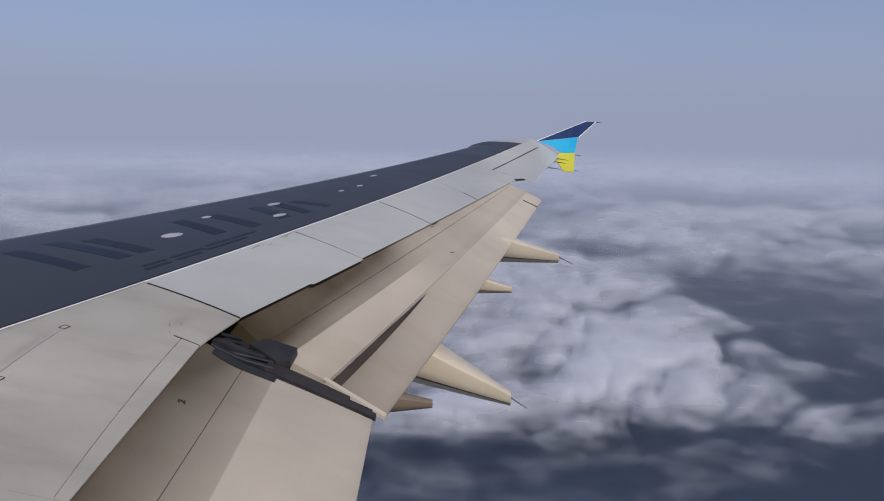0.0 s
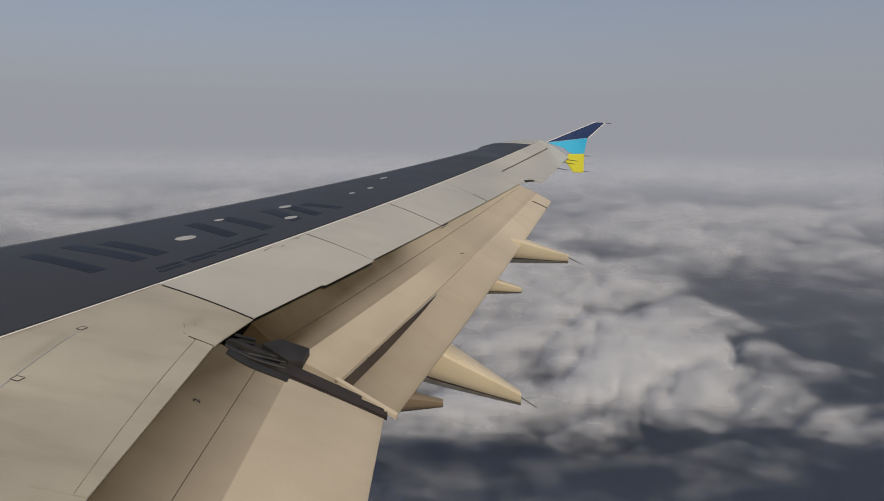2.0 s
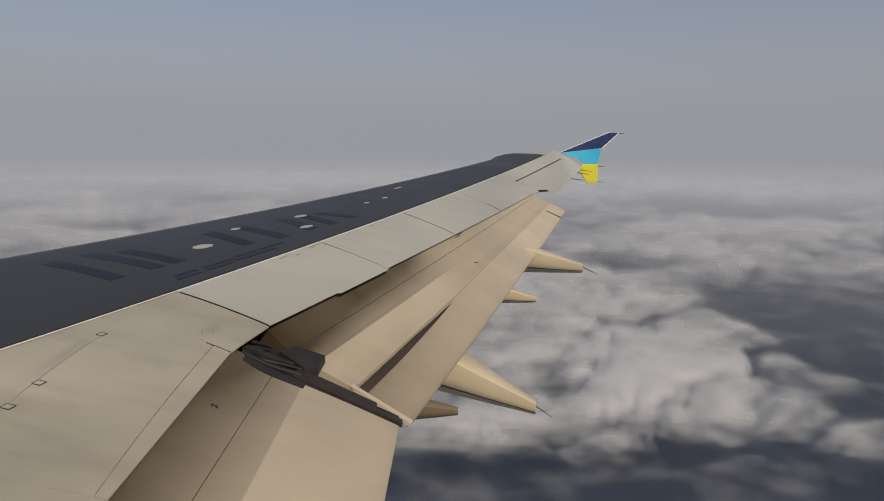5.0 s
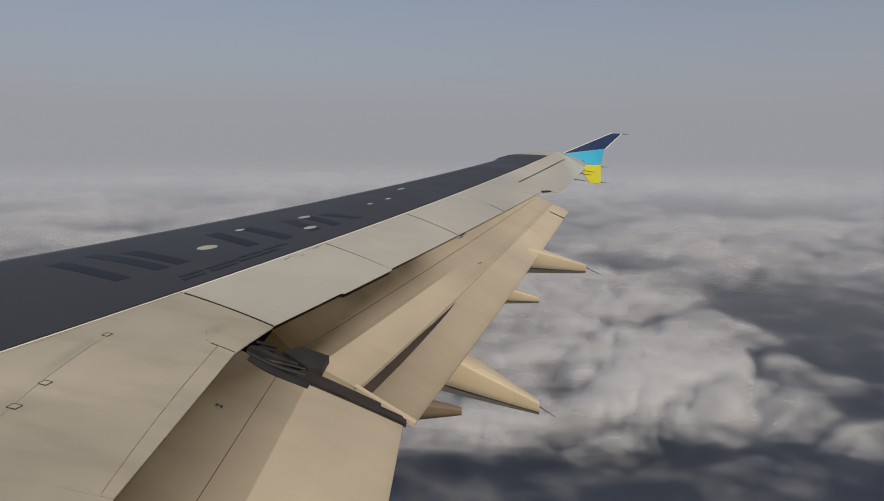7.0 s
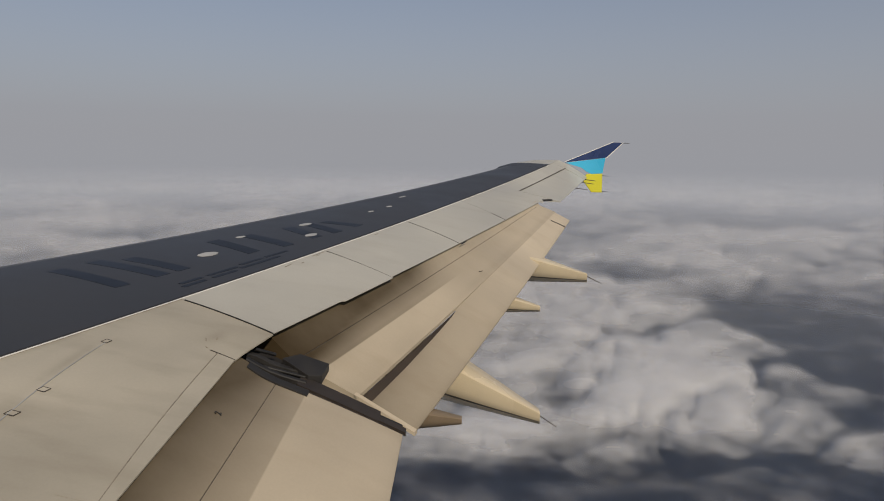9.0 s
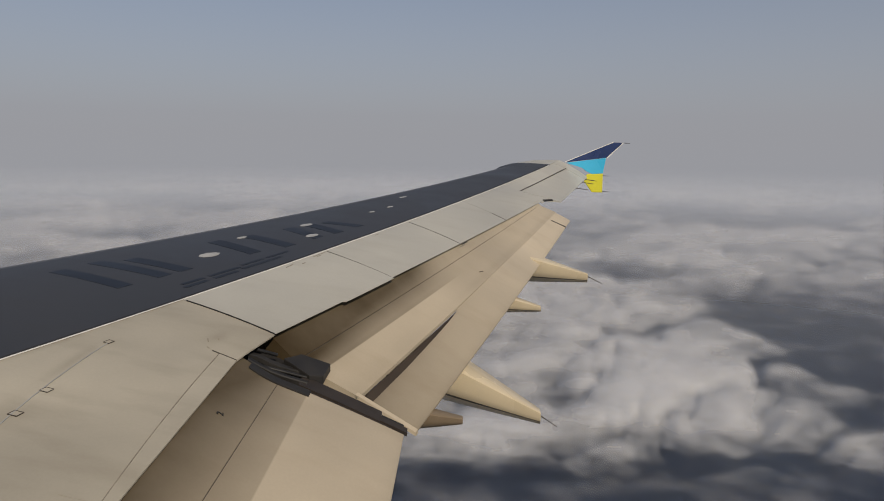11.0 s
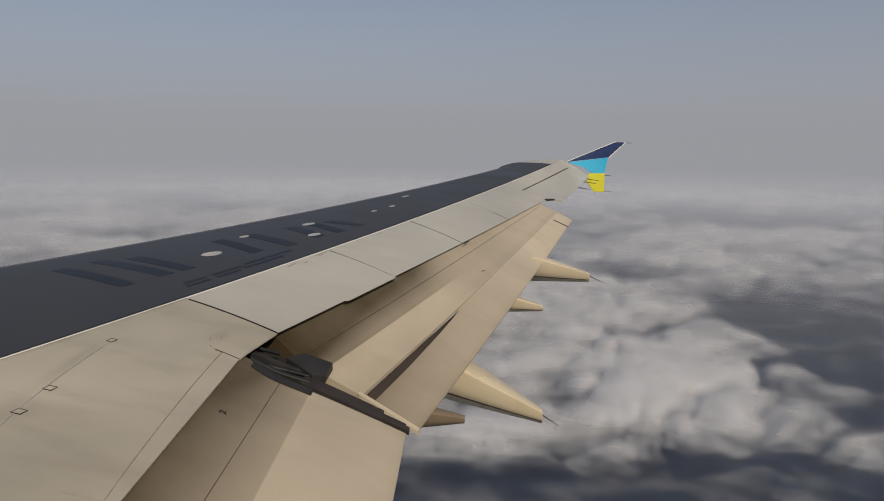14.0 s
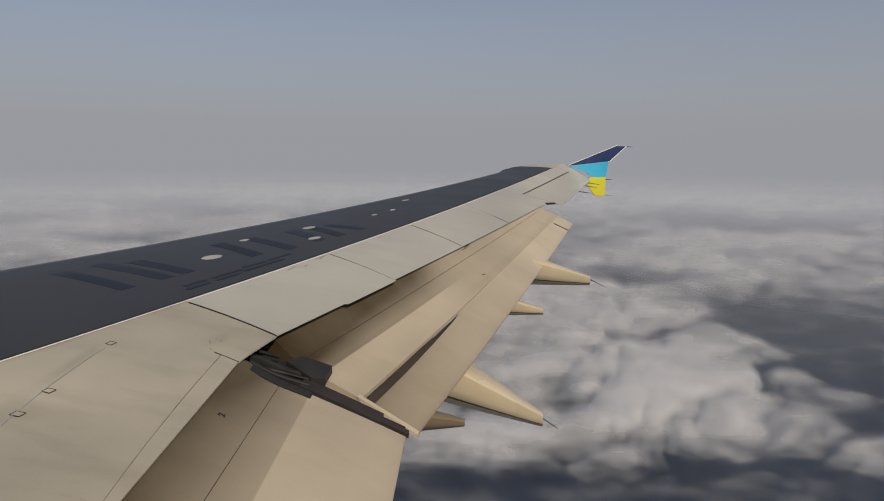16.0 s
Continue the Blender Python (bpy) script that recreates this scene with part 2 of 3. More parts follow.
def rod(name, a, b, r0, r1, mat, parent=None, label="", sides=8):
    a, b = Vector(a), Vector(b)
    ax = (b - a).normalized()
    s = ax.orthogonal().normalized()
    q = ax.cross(s)
    ring = lambda c, r: [c + (s * math.cos(2 * math.pi * i / sides) + q * math.sin(2 * math.pi * i / sides)) * r for i in range(sides)]
    return loft(name, [ring(a, r0), ring(b, r1)], mat, parent, label, 50)


def strip(name, fn, a, b, width, mat, parent, lift=0.004, label="", n=8, thick=0.004):
    """A narrow band on the surface fn between two of its (u, v) points."""
    pa, pb = Vector(fn(*a)), Vector(fn(*b))
    side = Vector((pb - pa).cross(Vector((0, 0, 1)))).normalized() * width / 2

    def band(s, w):
        return Vector(fn(a[0] + (b[0] - a[0]) * s, a[1] + (b[1] - a[1]) * s)) + side * w
    return slab(name, band, steps(0, 1, n), [-1, 1], thick, mat, parent, label, lift)


# ---- the wing ----
wing = empty("aircraft_wing", "long swept airliner wing with dark grey skin and pale trailing panels", "wing")
TIP = 16.75

# the box under the skins: a closed dark body that tapers to the tip
rings = []
for x in steps(1.9, TIP, 30):
    c, s, t = crest(x), spar(x), lip(min(x, 12.9)) if x < 12.9 else aileron_edge(x)
    h = 0.62 - 0.034 * (x - 1.9)
    nose = c + Vector((0, 0.26, -0.16))
    low = Vector((0, 0, -h))
    top = [skin(x, 0.0), skin(x, 0.25), skin(x, 0.5), skin(x, 0.75), skin(x, 0.97)]
    top = [p - Vector((0, 0, 0.03)) for p in top]
    back = s.lerp(t, 0.45 if x < 12.9 else 0.6)
    rings.append([back - Vector((0, 0, 0.08))] + top + [nose, nose + Vector((0, 0.03, -0.07)), nose + Vector((0, -0.10, -0.16)),
                 c.lerp(s, 0.4) + low, s + low * 0.8, back + low * 0.45])
loft("wing_box", rings, M_GAP, wing, "dark interior of the wing", 40)

# dark upper skin, with a rounded leading edge
def top_skin(x, v):
    if v <= 1:
        return skin(x, v)
    a = (v - 1) * radians(150)
    return crest(x) + Vector((0, 0.30 * math.sin(min(a, 1.57)), -0.17 * (1 - math.cos(a))))


CUT = 15.72
slab("upper_skin", top_skin, steps(1.9, CUT, 40), steps(0.0, 0.985, 14), 0.02, M_DARK, wing, "dark grey upper skin")
slab("leading_edge", top_skin, steps(1.9, CUT, 40), [0.986, 1.0, 1.06, 1.1, 1.25, 1.4, 1.6, 1.8, 2.0], 0.02, M_NOSE, wing, "dull dark metal leading edge")


def end_skin(x, v):
    p = top_skin(x, v)
    k = max(0.0, min(1.0, (x - CUT) / 0.15))
    lead = max(0.0, min(1.0, v))
    return p + Vector((0, 0.10 * lead * k, 0.004 * lead * k - 0.05 * lead * max(0.0, x - 16.1)))


slab("tip_skin", lambda x, v: end_skin(x, v), steps(CUT + 0.01, 16.25, 10), steps(0.0, 1.0, 10) + [1.1, 1.25, 1.4, 1.6, 2.0], 0.02, M_DARK, wing)
strip("spar_joint", lambda x, v: spar(x) + Vector((0, 0.012, 0)), (2.0, 0), (16.15, 0), 0.045, M_GAP, wing, 0.003, "black seal along the skin joint", 40)
strip("joint_edge", lambda x, v: spar(x) + Vector((0, -0.022, -0.002)), (2.0, 0), (16.15, 0), 0.014, M_WHITE, wing, 0.005, "bright edge of the pale panels", 40)

# inboard fixed panel, shroud strip and hinge line
def smears(x, v):
    """Grime round the hinge line and in the wake of its slots."""
    line = 0.558 + 0.246 * (x - 4.945)
    total = 0.28 * math.exp(-((v - line - 0.035) / 0.035) ** 2 - ((x - 5.52) / 0.22) ** 2)
    total += 0.16 * math.exp(-((v - line - 0.05) / 0.05) ** 2 - ((x - 4.8) / 0.35) ** 2)
    for hx, hv in ((4.945, 0.558), (5.195, 0.606), (5.81, 0.771)):
        if v < hv:
            total += 0.20 * math.exp(-((x - hx - 0.02) / 0.035) ** 2) * math.exp(-(hv - v) / 0.14)
    total += 0.25 * math.exp(-((x - 6.28) / 0.10) ** 2 - ((v - 0.30) / 0.06) ** 2)
    total += 0.30 * max(0.0, 1 - (0.985 - v) / 0.05) * (0.5 + 0.5 * math.sin(7 * x))
    return min(total, 0.6)


slab("inboard_panel", lambda x, v: panel(x, v), steps(2.0, 6.566, 90), steps(0.155, 0.985, 40), 0.02, M_LIGHT, wing, "pale grey fixed panel, streaked with grime", 0.0, 0.02, smears)


def shroud_v(x):
    return 0.034 + 0.108 * max(0.0, min(1.0, (x - 4.4) / 1.7))


slab("shroud_strip", lambda x, w: panel(x, shroud_v(x) * w), steps(4.46, 6.09, 12), steps(0, 0.965, 2), 0.009, M_LIGHT, wing, "pale rear lip", 0.004)
slab("shroud_infill", lambda x, w: panel(x, shroud_v(x) + (0.158 - shroud_v(x)) * w), steps(4.46, 6.09, 12), [0.0, 1], 0.02, M_LIGHT, wing)
slab("shroud_root", lambda x, w: panel(x, 0.158 * w), steps(2.0, 4.458, 8), [0.0, 1], 0.012, M_LIGHT, wing)
slab("corner_panel", lambda x, w: panel(x, 0.158 * w), steps(6.10, 6.566, 4), [0, 1], 0.010, M_LIGHT, wing)
strip("shroud_joint", lambda x, v: panel(x, shroud_v(x)), (4.47, 0), (6.085, 0), 0.0045, M_SMUDGE, wing, 0.005, "", 12)
strip("shroud_gap", panel, (6.095, 0.0), (6.095, 0.20), 0.006, M_LINE, wing, 0.006)
strip("hinge_joint", panel, (4.40, 0.445), (5.79, 0.762), 0.007, M_PATCH, wing, 0.004, "bare hinge joint")
for x, v in ((4.945, 0.558), (5.195, 0.606), (5.81, 0.771)):
    hinge = slab("hinge_cover", lambda a, b: panel(x + a, v + b), [-0.021, 0.021], [-0.018, 0.018], 0.006, M_LIGHT, wing, "small raised hinge cover", 0.003)
    for a, b in (((-0.021, -0.018), (0.021, -0.018)), ((0.021, -0.018), (0.021, 0.018)), ((0.021, 0.018), (-0.021, 0.018)), ((-0.021, 0.018), (-0.021, -0.018))):
        strip("hinge_rim", lambda p, q: panel(x + p, v + q), a, b, 0.005, M_LINE, hinge, 0.0045, "", 2)

# spoilers, each a plate of its own
cuts = [6.57, 8.235, 9.79, 11.30, 12.90]
for i in range(4):
    a, b = cuts[i] + 0.004, cuts[i + 1] - 0.004

    def plate(x, v, first=(i == 0)):
        p = panel(x, v)
        if first and x > 7.43:
            p = p + Vector((-0.008, -0.025, -0.004)) * (1 - v)
        return p
    xs = steps(a, b, 12)
    if i == 0:
        xs = steps(a, 7.42, 6) + steps(7.44, b, 6)
    slab("spoiler", plate, xs, steps(0.0, 0.985, 6), 0.005, M_SPOILER, wing, "pale grey spoiler plate", 0.004, 0.03)
for i, (w, lo, hi) in enumerate(((0.009, 0.0, 0.93), (0.006, 0.0, 0.93), (0.006, 0.0, 0.93), (0.007, 0.0, 0.30))):
    strip("spoiler_gap", panel, (cuts[i], lo), (cuts[i], hi), w, M_GAP if i == 0 else M_LINE, wing, 0.0075, "dark gap between spoilers", 8, 0.008)
for i in (2,):
    strip("spoiler_seal", panel, (cuts[i] + 0.01, -0.03), (cuts[i] + 0.15, -0.03), 0.016, M_GAP, wing, 0.004)

# wall that closes the cove under spoilers and shroud, shade put into its colour
slab("cove_panel", lambda x, w: panel(x, 0.26 - 0.05 * w) - Vector((0, 0, 0.02 + 0.55 * w)), steps(2.0, 12.88, 40), steps(0, 1, 3), 0.02, M_SLOT, wing, "cove wall coloured dark for shade")

# scuffs and small marks
for x0, v0, x1, v1 in ((7.62, 0.90, 7.72, 0.915), (7.80, 0.86, 7.84, 0.865), (8.02, 0.925, 8.20, 0.935), (8.05, 0.90, 8.10, 0.902), (9.05, 0.91, 9.12, 0.912)):
    strip("scuff", panel, (x0, v0), (x1, v1), 0.008, M_SMUDGE, wing, 0.0075, "", 2)
for x0, v0, x1, v1 in ((6.18, 0.30, 6.21, 0.33), (6.24, 0.26, 6.26, 0.275), (6.11, 0.235, 6.12, 0.255)):
    strip("scuff", panel, (x0, v0), (x1, v1), 0.007, M_SMUDGE, wing, 0.004, "", 2)
strip("scuff", flap_out, (9.56, 0.525), (9.62, 0.545), 0.010, M_LINE, wing, 0.006, "", 2)

# panels outboard of the flap, and the aileron
slab("outer_panel", tip_panel, steps(12.92, 16.55, 18), steps(0.645, 0.985, 5), 0.02, M_SPOILER, wing)
slab("outer_panel_root", tip_panel, steps(12.92, 13.30, 4), steps(0.20, 0.64, 4), 0.02, M_SPOILER, wing)
slab("aileron", tip_panel, steps(13.32, 16.45, 16), steps(0.0, 0.632, 8), 0.01, M_SPOILER, wing, "pale aileron", 0.0, 0.16)
slab("tip_cap", lambda x, v: tip_panel(x, v), steps(16.46, 16.93, 5), steps(0.0, 0.99, 8), 0.02, M_SPOILER, wing, "", 0.002, 0.14)
slab("tip_nose", end_skin, steps(16.26, 16.93, 5), steps(0.0, 1.0, 8) + [1.2, 1.6, 2.0], 0.03, M_SPOILER, wing)
strip("aileron_gap", tip_panel, (13.34, 0.640), (16.5, 0.610), 0.03, M_LINE, wing, 0.004)
prism("aileron_notch", [tip_panel(13.00, 0.20) + Vector((0, 0, 0.012)), tip_panel(13.05, 0.23) + Vector((0, 0, 0.012)), tip_panel(13.27, 0.13) + Vector((0, 0, 0.012)), tip_panel(13.25, 0.11) + Vector((0, 0, 0.012))], (0, 0, -0.02), M_GAP, wing)

# ---- wing tip fence ----
FENCE_X = 16.96


def plate_yz(name, outline, mat, parent, label, half=0.028, cant=0.16):
    """A thin upright plate from (y, z) pairs, leaning outboard above the chord."""
    pts = [Vector((FENCE_X + cant * (z + 0.2), y, z)) for y, z in outline]
    return prism(name, [p - Vector((half, 0, 0)) for p in pts], (2 * half, 0, 0), mat, parent, label, 0.008)


fence = plate_yz("wingtip_fence", [(-2.06, -0.200), (-2.92, -0.085), (-2.855, -0.42), (-2.62, -0.435), (-2.50, -0.38), (-2.42, -0.30)], M_CYAN, wing, "light blue middle of the tip fence")
plate_yz("upper_blade", [(-2.035, -0.190), (-3.09, 0.250), (-3.28, 0.245), (-2.93, -0.082)], M_BLUE, fence, "deep blue swept upper blade")
plate_yz("lower_blade", [(-2.52, -0.435), (-2.855, -0.424), (-2.845, -0.83), (-2.62, -0.825), (-2.43, -0.56)], M_YELLOW, fence, "lime yellow lower blade")
plate_yz("leading_trim", [(-2.03, -0.178), (-3.09, 0.266), (-3.10, 0.252), (-2.04, -0.190)], M_WHITE, fence, "white leading edge", 0.03)
plate_yz("trailing_trim", [(-3.285, 0.245), (-3.31, 0.245), (-2.945, -0.10), (-2.925, -0.085)], M_WHITE, fence, "", 0.03)
for y, z, far in ((-3.29, 0.235, 0.13), (-2.86, -0.47, 0.14), (-2.85, -0.81, 0.16)):
    rod("static_wick", (FENCE_X, y, z), (FENCE_X, y - far, z - 0.01), 0.008, 0.004, M_LINE, fence)
for x in (15.2, 16.1, 16.6):
    p = aileron_edge(x)
    rod("static_wick", p + Vector((0, 0.06, -0.01)), p + Vector((0.02, -0.24, -0.05)), 0.010, 0.005, M_LINE, wing)

# ---- inboard flap ----
def soft_step(a, b, t):
    t = max(0.0, min(1.0, (t - a) / (b - a)))
    return t * t * (3 - 2 * t)


def soot_shade_in(x, v):
    """Grime on the part that slides under the shroud, with shade painted in; blackest at the slot and by the flap
    track.
    """
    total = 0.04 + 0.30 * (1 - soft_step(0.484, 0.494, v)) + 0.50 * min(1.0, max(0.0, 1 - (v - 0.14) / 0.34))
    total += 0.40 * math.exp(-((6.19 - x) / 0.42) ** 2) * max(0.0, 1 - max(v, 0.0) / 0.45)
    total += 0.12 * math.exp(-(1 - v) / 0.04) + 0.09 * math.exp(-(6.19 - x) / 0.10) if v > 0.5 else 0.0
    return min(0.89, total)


flap = slab("inboard_flap", flap_in, steps(2.0, 6.19, 40), steps(-0.25, 0.3345, 24), 0.10, M_CREAM, wing, "dark nose of the inboard flap, grime and painted shade", 0.0, 0.12, soot_shade_in)
slab("flap_mid", flap_in, steps(2.0, 6.19, 40), steps(0.3385, 0.475, 5), 0.12, M_CREAM, flap, "", 0.0, 0.10, soot_shade_in)
slab("flap_tail", flap_in, steps(2.0, 6.19, 60), steps(0.475, 0.505, 10) + steps(0.51, 0.57, 4) + steps(0.58, 1.0, 18), 0.10, M_CREAM, flap, "cream tail of the flap", 0.0, 0.012, soot_shade_in)
strip("flap_joint", flap_in, (2.0, 0.3365), (6.18, 0.3365), 0.007, M_LINE, flap, -0.003, "", 20)

# ---- outboard flap: main plate and lower tab ----
def shade_v(x):
    return 0.385 + 0.008 * (x - 7.0)


def soot_shade_out(x, v):
    """Grime on the part that slides under the spoilers, with lip shade painted in; it thins out towards the tip."""
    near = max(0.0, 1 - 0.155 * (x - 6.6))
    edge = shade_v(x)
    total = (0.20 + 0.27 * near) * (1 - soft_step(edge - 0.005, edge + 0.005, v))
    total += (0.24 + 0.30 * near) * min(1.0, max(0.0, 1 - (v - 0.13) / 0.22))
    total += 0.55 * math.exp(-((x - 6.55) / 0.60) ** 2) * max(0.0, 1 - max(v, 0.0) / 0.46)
    # darker towards the inboard end and the tab
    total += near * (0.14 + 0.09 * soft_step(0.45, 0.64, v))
    # further out the darkening has no edge and fades evenly towards the tab
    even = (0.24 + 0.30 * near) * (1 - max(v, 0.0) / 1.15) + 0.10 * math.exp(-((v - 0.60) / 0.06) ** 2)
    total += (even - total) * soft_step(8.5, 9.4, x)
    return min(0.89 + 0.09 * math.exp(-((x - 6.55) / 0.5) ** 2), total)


main = slab("outboard_flap", flap_out, steps(6.60, 12.80, 44), steps(-0.22, 0.248, 24), 0.10, M_CREAM, wing, "dark nose of the outboard flap, grime and painted shade", 0.0, 0.14, soot_shade_out)
slab("flap_tail", lambda x, v: flap_out(x, v), steps(6.60, 12.80, 60), steps(0.252, 0.340, 8) + steps(0.343, 0.445, 34) + steps(0.455, 0.640, 14), 0.13, M_CREAM, main, "cream rear of the main flap", 0.0, 0.03, soot_shade_out)


def slot_end(x):
    """Where the open slot behind the main flap ends; it narrows outboard and closes."""
    return 0.642 + 0.052 * max(0.0, min(1.0, (8.55 - x) / 1.3)) ** 0.4


def tab(x, w):
    v = slot_end(x) + (1 - slot_end(x)) * w
    p = flap_out(x, v)
    p.z -= 0.040 * max(0.0, 1 - (x - 6.6) / 3.2) * (1 - w) ** 0.7
    return p


# the slot's shade is put into the brown of its floor
slab("slot_floor", lambda x, w: flap_out(x, 0.630 + (slot_end(x) + 0.02 - 0.630) * w) - Vector((0, 0, 0.055)), steps(6.62, 8.62, 20), [0, 1], 0.02, M_SLOT, main, "slot floor between flap and tab, brown darkened for shade")
# the shade of the tab's steeper slope is painted in with its grime
slab("flap_tab", tab, steps(6.64, 12.78, 60), steps(0.0, 1.0, 14), 0.05, M_CREAM, main, "cream hinged tab of the flap, browned by grime and painted shade", 0.0, 0.012, lambda x, w: max(0.0, 1 - (x - 6.6) / 3.8) * (0.36 + 0.20 * math.exp(-w / 0.30)) + 0.03 + 0.10 * math.exp(-(1 - w) / 0.08))
strip("flap_joint", flap_out, (6.62, 0.250), (12.6, 0.250), 0.008, M_LINE, main, -0.002, "", 20)
prism("end_rib", [flap_out(6.60, 0.62) + Vector((0, 0, 0.006)), flap_out(6.635, 0.62) + Vector((0, 0, 0.006)), flap_out(6.645, 1.0), flap_out(6.60, 1.0)], (0, 0, -0.03), M_CREAM, main)
prism("end_seal", [flap_out(12.34, 0.70) + Vector((0, 0, 0.006)), flap_out(12.365, 0.70) + Vector((0, 0, 0.006)), flap_out(12.43, 1.0) + Vector((0, 0, 0.006)), flap_out(12.40, 1.0) + Vector((0, 0, 0.006))], (0, 0, -0.03), M_GAP, main)

# ---- flap track between the two flaps ----
def beam(name, path, w, h, mat, parent):
    rings = []
    for p in path:
        p = Vector(p)
        rings.append([p + Vector((sx * w / 2, 0, sz * h / 2)) for sx, sz in ((-1, -1), (1, -1), (1, 0.7), (0.7, 1), (-0.7, 1), (-1, 0.7))])
    return loft(name, rings, mat, parent, "", 30)


def track(x, v, dz):
    p = flap_in(x, v)
    return p + Vector((0, 0, dz))


# added filler, the cove's shade is put into its black
slab("cove_wall", lambda x, v: track(x, v, -0.07), steps(6.16, 6.60, 4), steps(-0.25, 0.50, 6), 0.10, M_GAP, wing, "filler behind the flap track, black for cove shade")
track_cover = slab("track_cover", lambda x, v: track(x + 0.02 * (0.7 - v), v, -0.004 - 0.02 * v), steps(6.262, 6.405, 3), steps(0.42, 0.862, 10), 0.05, M_METAL, wing, "dark brown plate over the flap track")
slab("track_rail", lambda x, v: track(x, v, -0.03), steps(6.185, 6.262, 2), steps(0.30, 0.93, 10), 0.06, M_METAL, track_cover)
slab("track_foot", lambda x, v: track(x, v, -0.045), steps(6.20, 6.40, 3), steps(0.86, 0.985, 3), 0.05, M_GAP, track_cover)
slab("track_foot", lambda x, v: track(x, v, -0.02), steps(6.27, 6.33, 2), steps(0.80, 1.01, 3), 0.03, M_METAL, track_cover)
# added filler that hides the sky below, black in place of shade
slab("track_filler", lambda x, v: track(x, v, -0.10), steps(6.19, 6.46, 4), steps(0.42, 0.93, 8), 0.04, M_GAP, track_cover)
slab("seal_strip", lambda x, v: track(x + 0.05 * (v - 0.2), v, 0.012), steps(6.115, 6.19, 2), steps(0.19, 0.50, 6), 0.03, M_SLATE, track_cover, "dark slate rubber seal")
prism("carriage_plate", [track(x, v, 0.022) for x, v in ((6.47, 0.30), (6.655, 0.368), (6.69, 0.53), (6.46, 0.525), (6.385, 0.46))], (0, 0, -0.06), M_SLATE, track_cover, "dark slate carriage plate", 0.006)
beam("carriage_arm", [track(6.33 + 0.12 * s, 0.14 + 0.26 * s, -0.02) for s in steps(0, 1, 5)], 0.06, 0.04, M_SLATE, track_cover)
beam("carriage_arm", [track(6.24 + 0.10 * s, 0.16 + 0.30 * s, -0.03) for s in steps(0, 1, 5)], 0.05, 0.05, M_SLATE, track_cover)
rod("actuator_rod", track(6.22, 0.10, -0.03), track(6.40, 0.44, -0.012), 0.014, 0.014, M_STEEL, track_cover, "bare steel rod")
rod("actuator_rod", track(6.38, 0.17, 0.01), track(6.48, 0.26, 0.012), 0.014, 0.014, M_STEEL, track_cover)

# ---- fairings under the flap ----
def fairing(name, x, y0, z0, tail, w, h, end_w, end_h, mat, label, droop=0.0, shade_line=False):
    """A canoe fairing from its root under the flap to its blunt tail."""
    rings = []
    root, tail = Vector((x, y0, z0)), Vector(tail)
    for i in range(13):
        s = i / 12
        p = root.lerp(tail, s)
        p.z += droop * s * (1 - s)
        ww, hh = w + (end_w - w) * s ** 1.1, h + (end_h - h) * s ** 1.1
        prof = ((-0.5, 0.0), (-0.42, 0.06), (0.42, 0.06), (0.5, 0.0), (0.48, -0.45), (0.36, -0.8), (0.16, -0.98), (-0.16, -0.98), (-0.36, -0.8), (-0.48, -0.45))
        rings.append([p + Vector((a * ww, 0, b * hh)) for a, b in prof])
    body = loft(name, rings, mat, wing, label, 38)
    # dark belt painted on for the shade of the fairing's underside
    if shade_line:
        belt = []
        for ring in rings[1:]:
            a, b = ring[9].lerp(ring[8], 0.70), ring[9].lerp(ring[8], 0.84)
            belt.append([a + Vector((-0.004, 0, 0)), b + Vector((-0.004, 0, 0)), b + Vector((0.01, 0, 0)), a + Vector((0.01, 0, 0))])
        loft("fairing_shade_line", belt, M_LINE, body, "dark line painted for the fairing's shaded underside")
    return body


FAIR = "cream flap track fairing"
fairing("track_fairing", 6.98, 0.95, -1.95, (6.95, 0.03, -2.10), 0.36, 0.30, 0.07, 0.05, M_FAIRING_SHADED, "short rounded fairing by the flap track")
fairing("track_fairing", 8.20, 0.95, -1.52, (8.02, -0.70, -2.44), 0.94, 0.64, 0.12, 0.12, M_FAIRING, FAIR, 0.0, True)
fairing("track_fairing", 9.62, 0.10, -1.50, (9.5, -0.828, -1.745), 0.44, 0.34, 0.08, 0.06, M_FAIRING, FAIR, 0.0, True)
fairing("track_fairing", 11.06, -0.35, -1.25, (10.76, -1.56, -1.575), 0.80, 0.46, 0.10, 0.11, M_FAIRING, FAIR, 0.0, True)
rod("static_wick", (8.0, -0.68, -2.46), (8.0, -0.86, -2.58), 0.007, 0.003, M_LINE, wing)
rod("static_wick", (10.75, -1.55, -1.60), (10.75, -1.76, -1.70), 0.007, 0.003, M_LINE, wing)

# ---- marks on the dark skin ----
def mark(name, corners, mat, label="", lift=0.002):
    """A painted patch that follows the dark skin between four (x, v) corners."""
    (xa, va), (xb, vb), (xc, vc), (xd, vd) = corners

    def fn(s, w):
        x = (xa + (xb - xa) * s) * (1 - w) + (xd + (xc - xd) * s) * w
        v = (va + (vb - va) * s) * (1 - w) + (vd + (vc - vd) * s) * w
        return skin(x, v)
    return slab(name, fn, steps(0, 1, 6), steps(0, 1, 2), 0.003, mat, wing, label, lift)


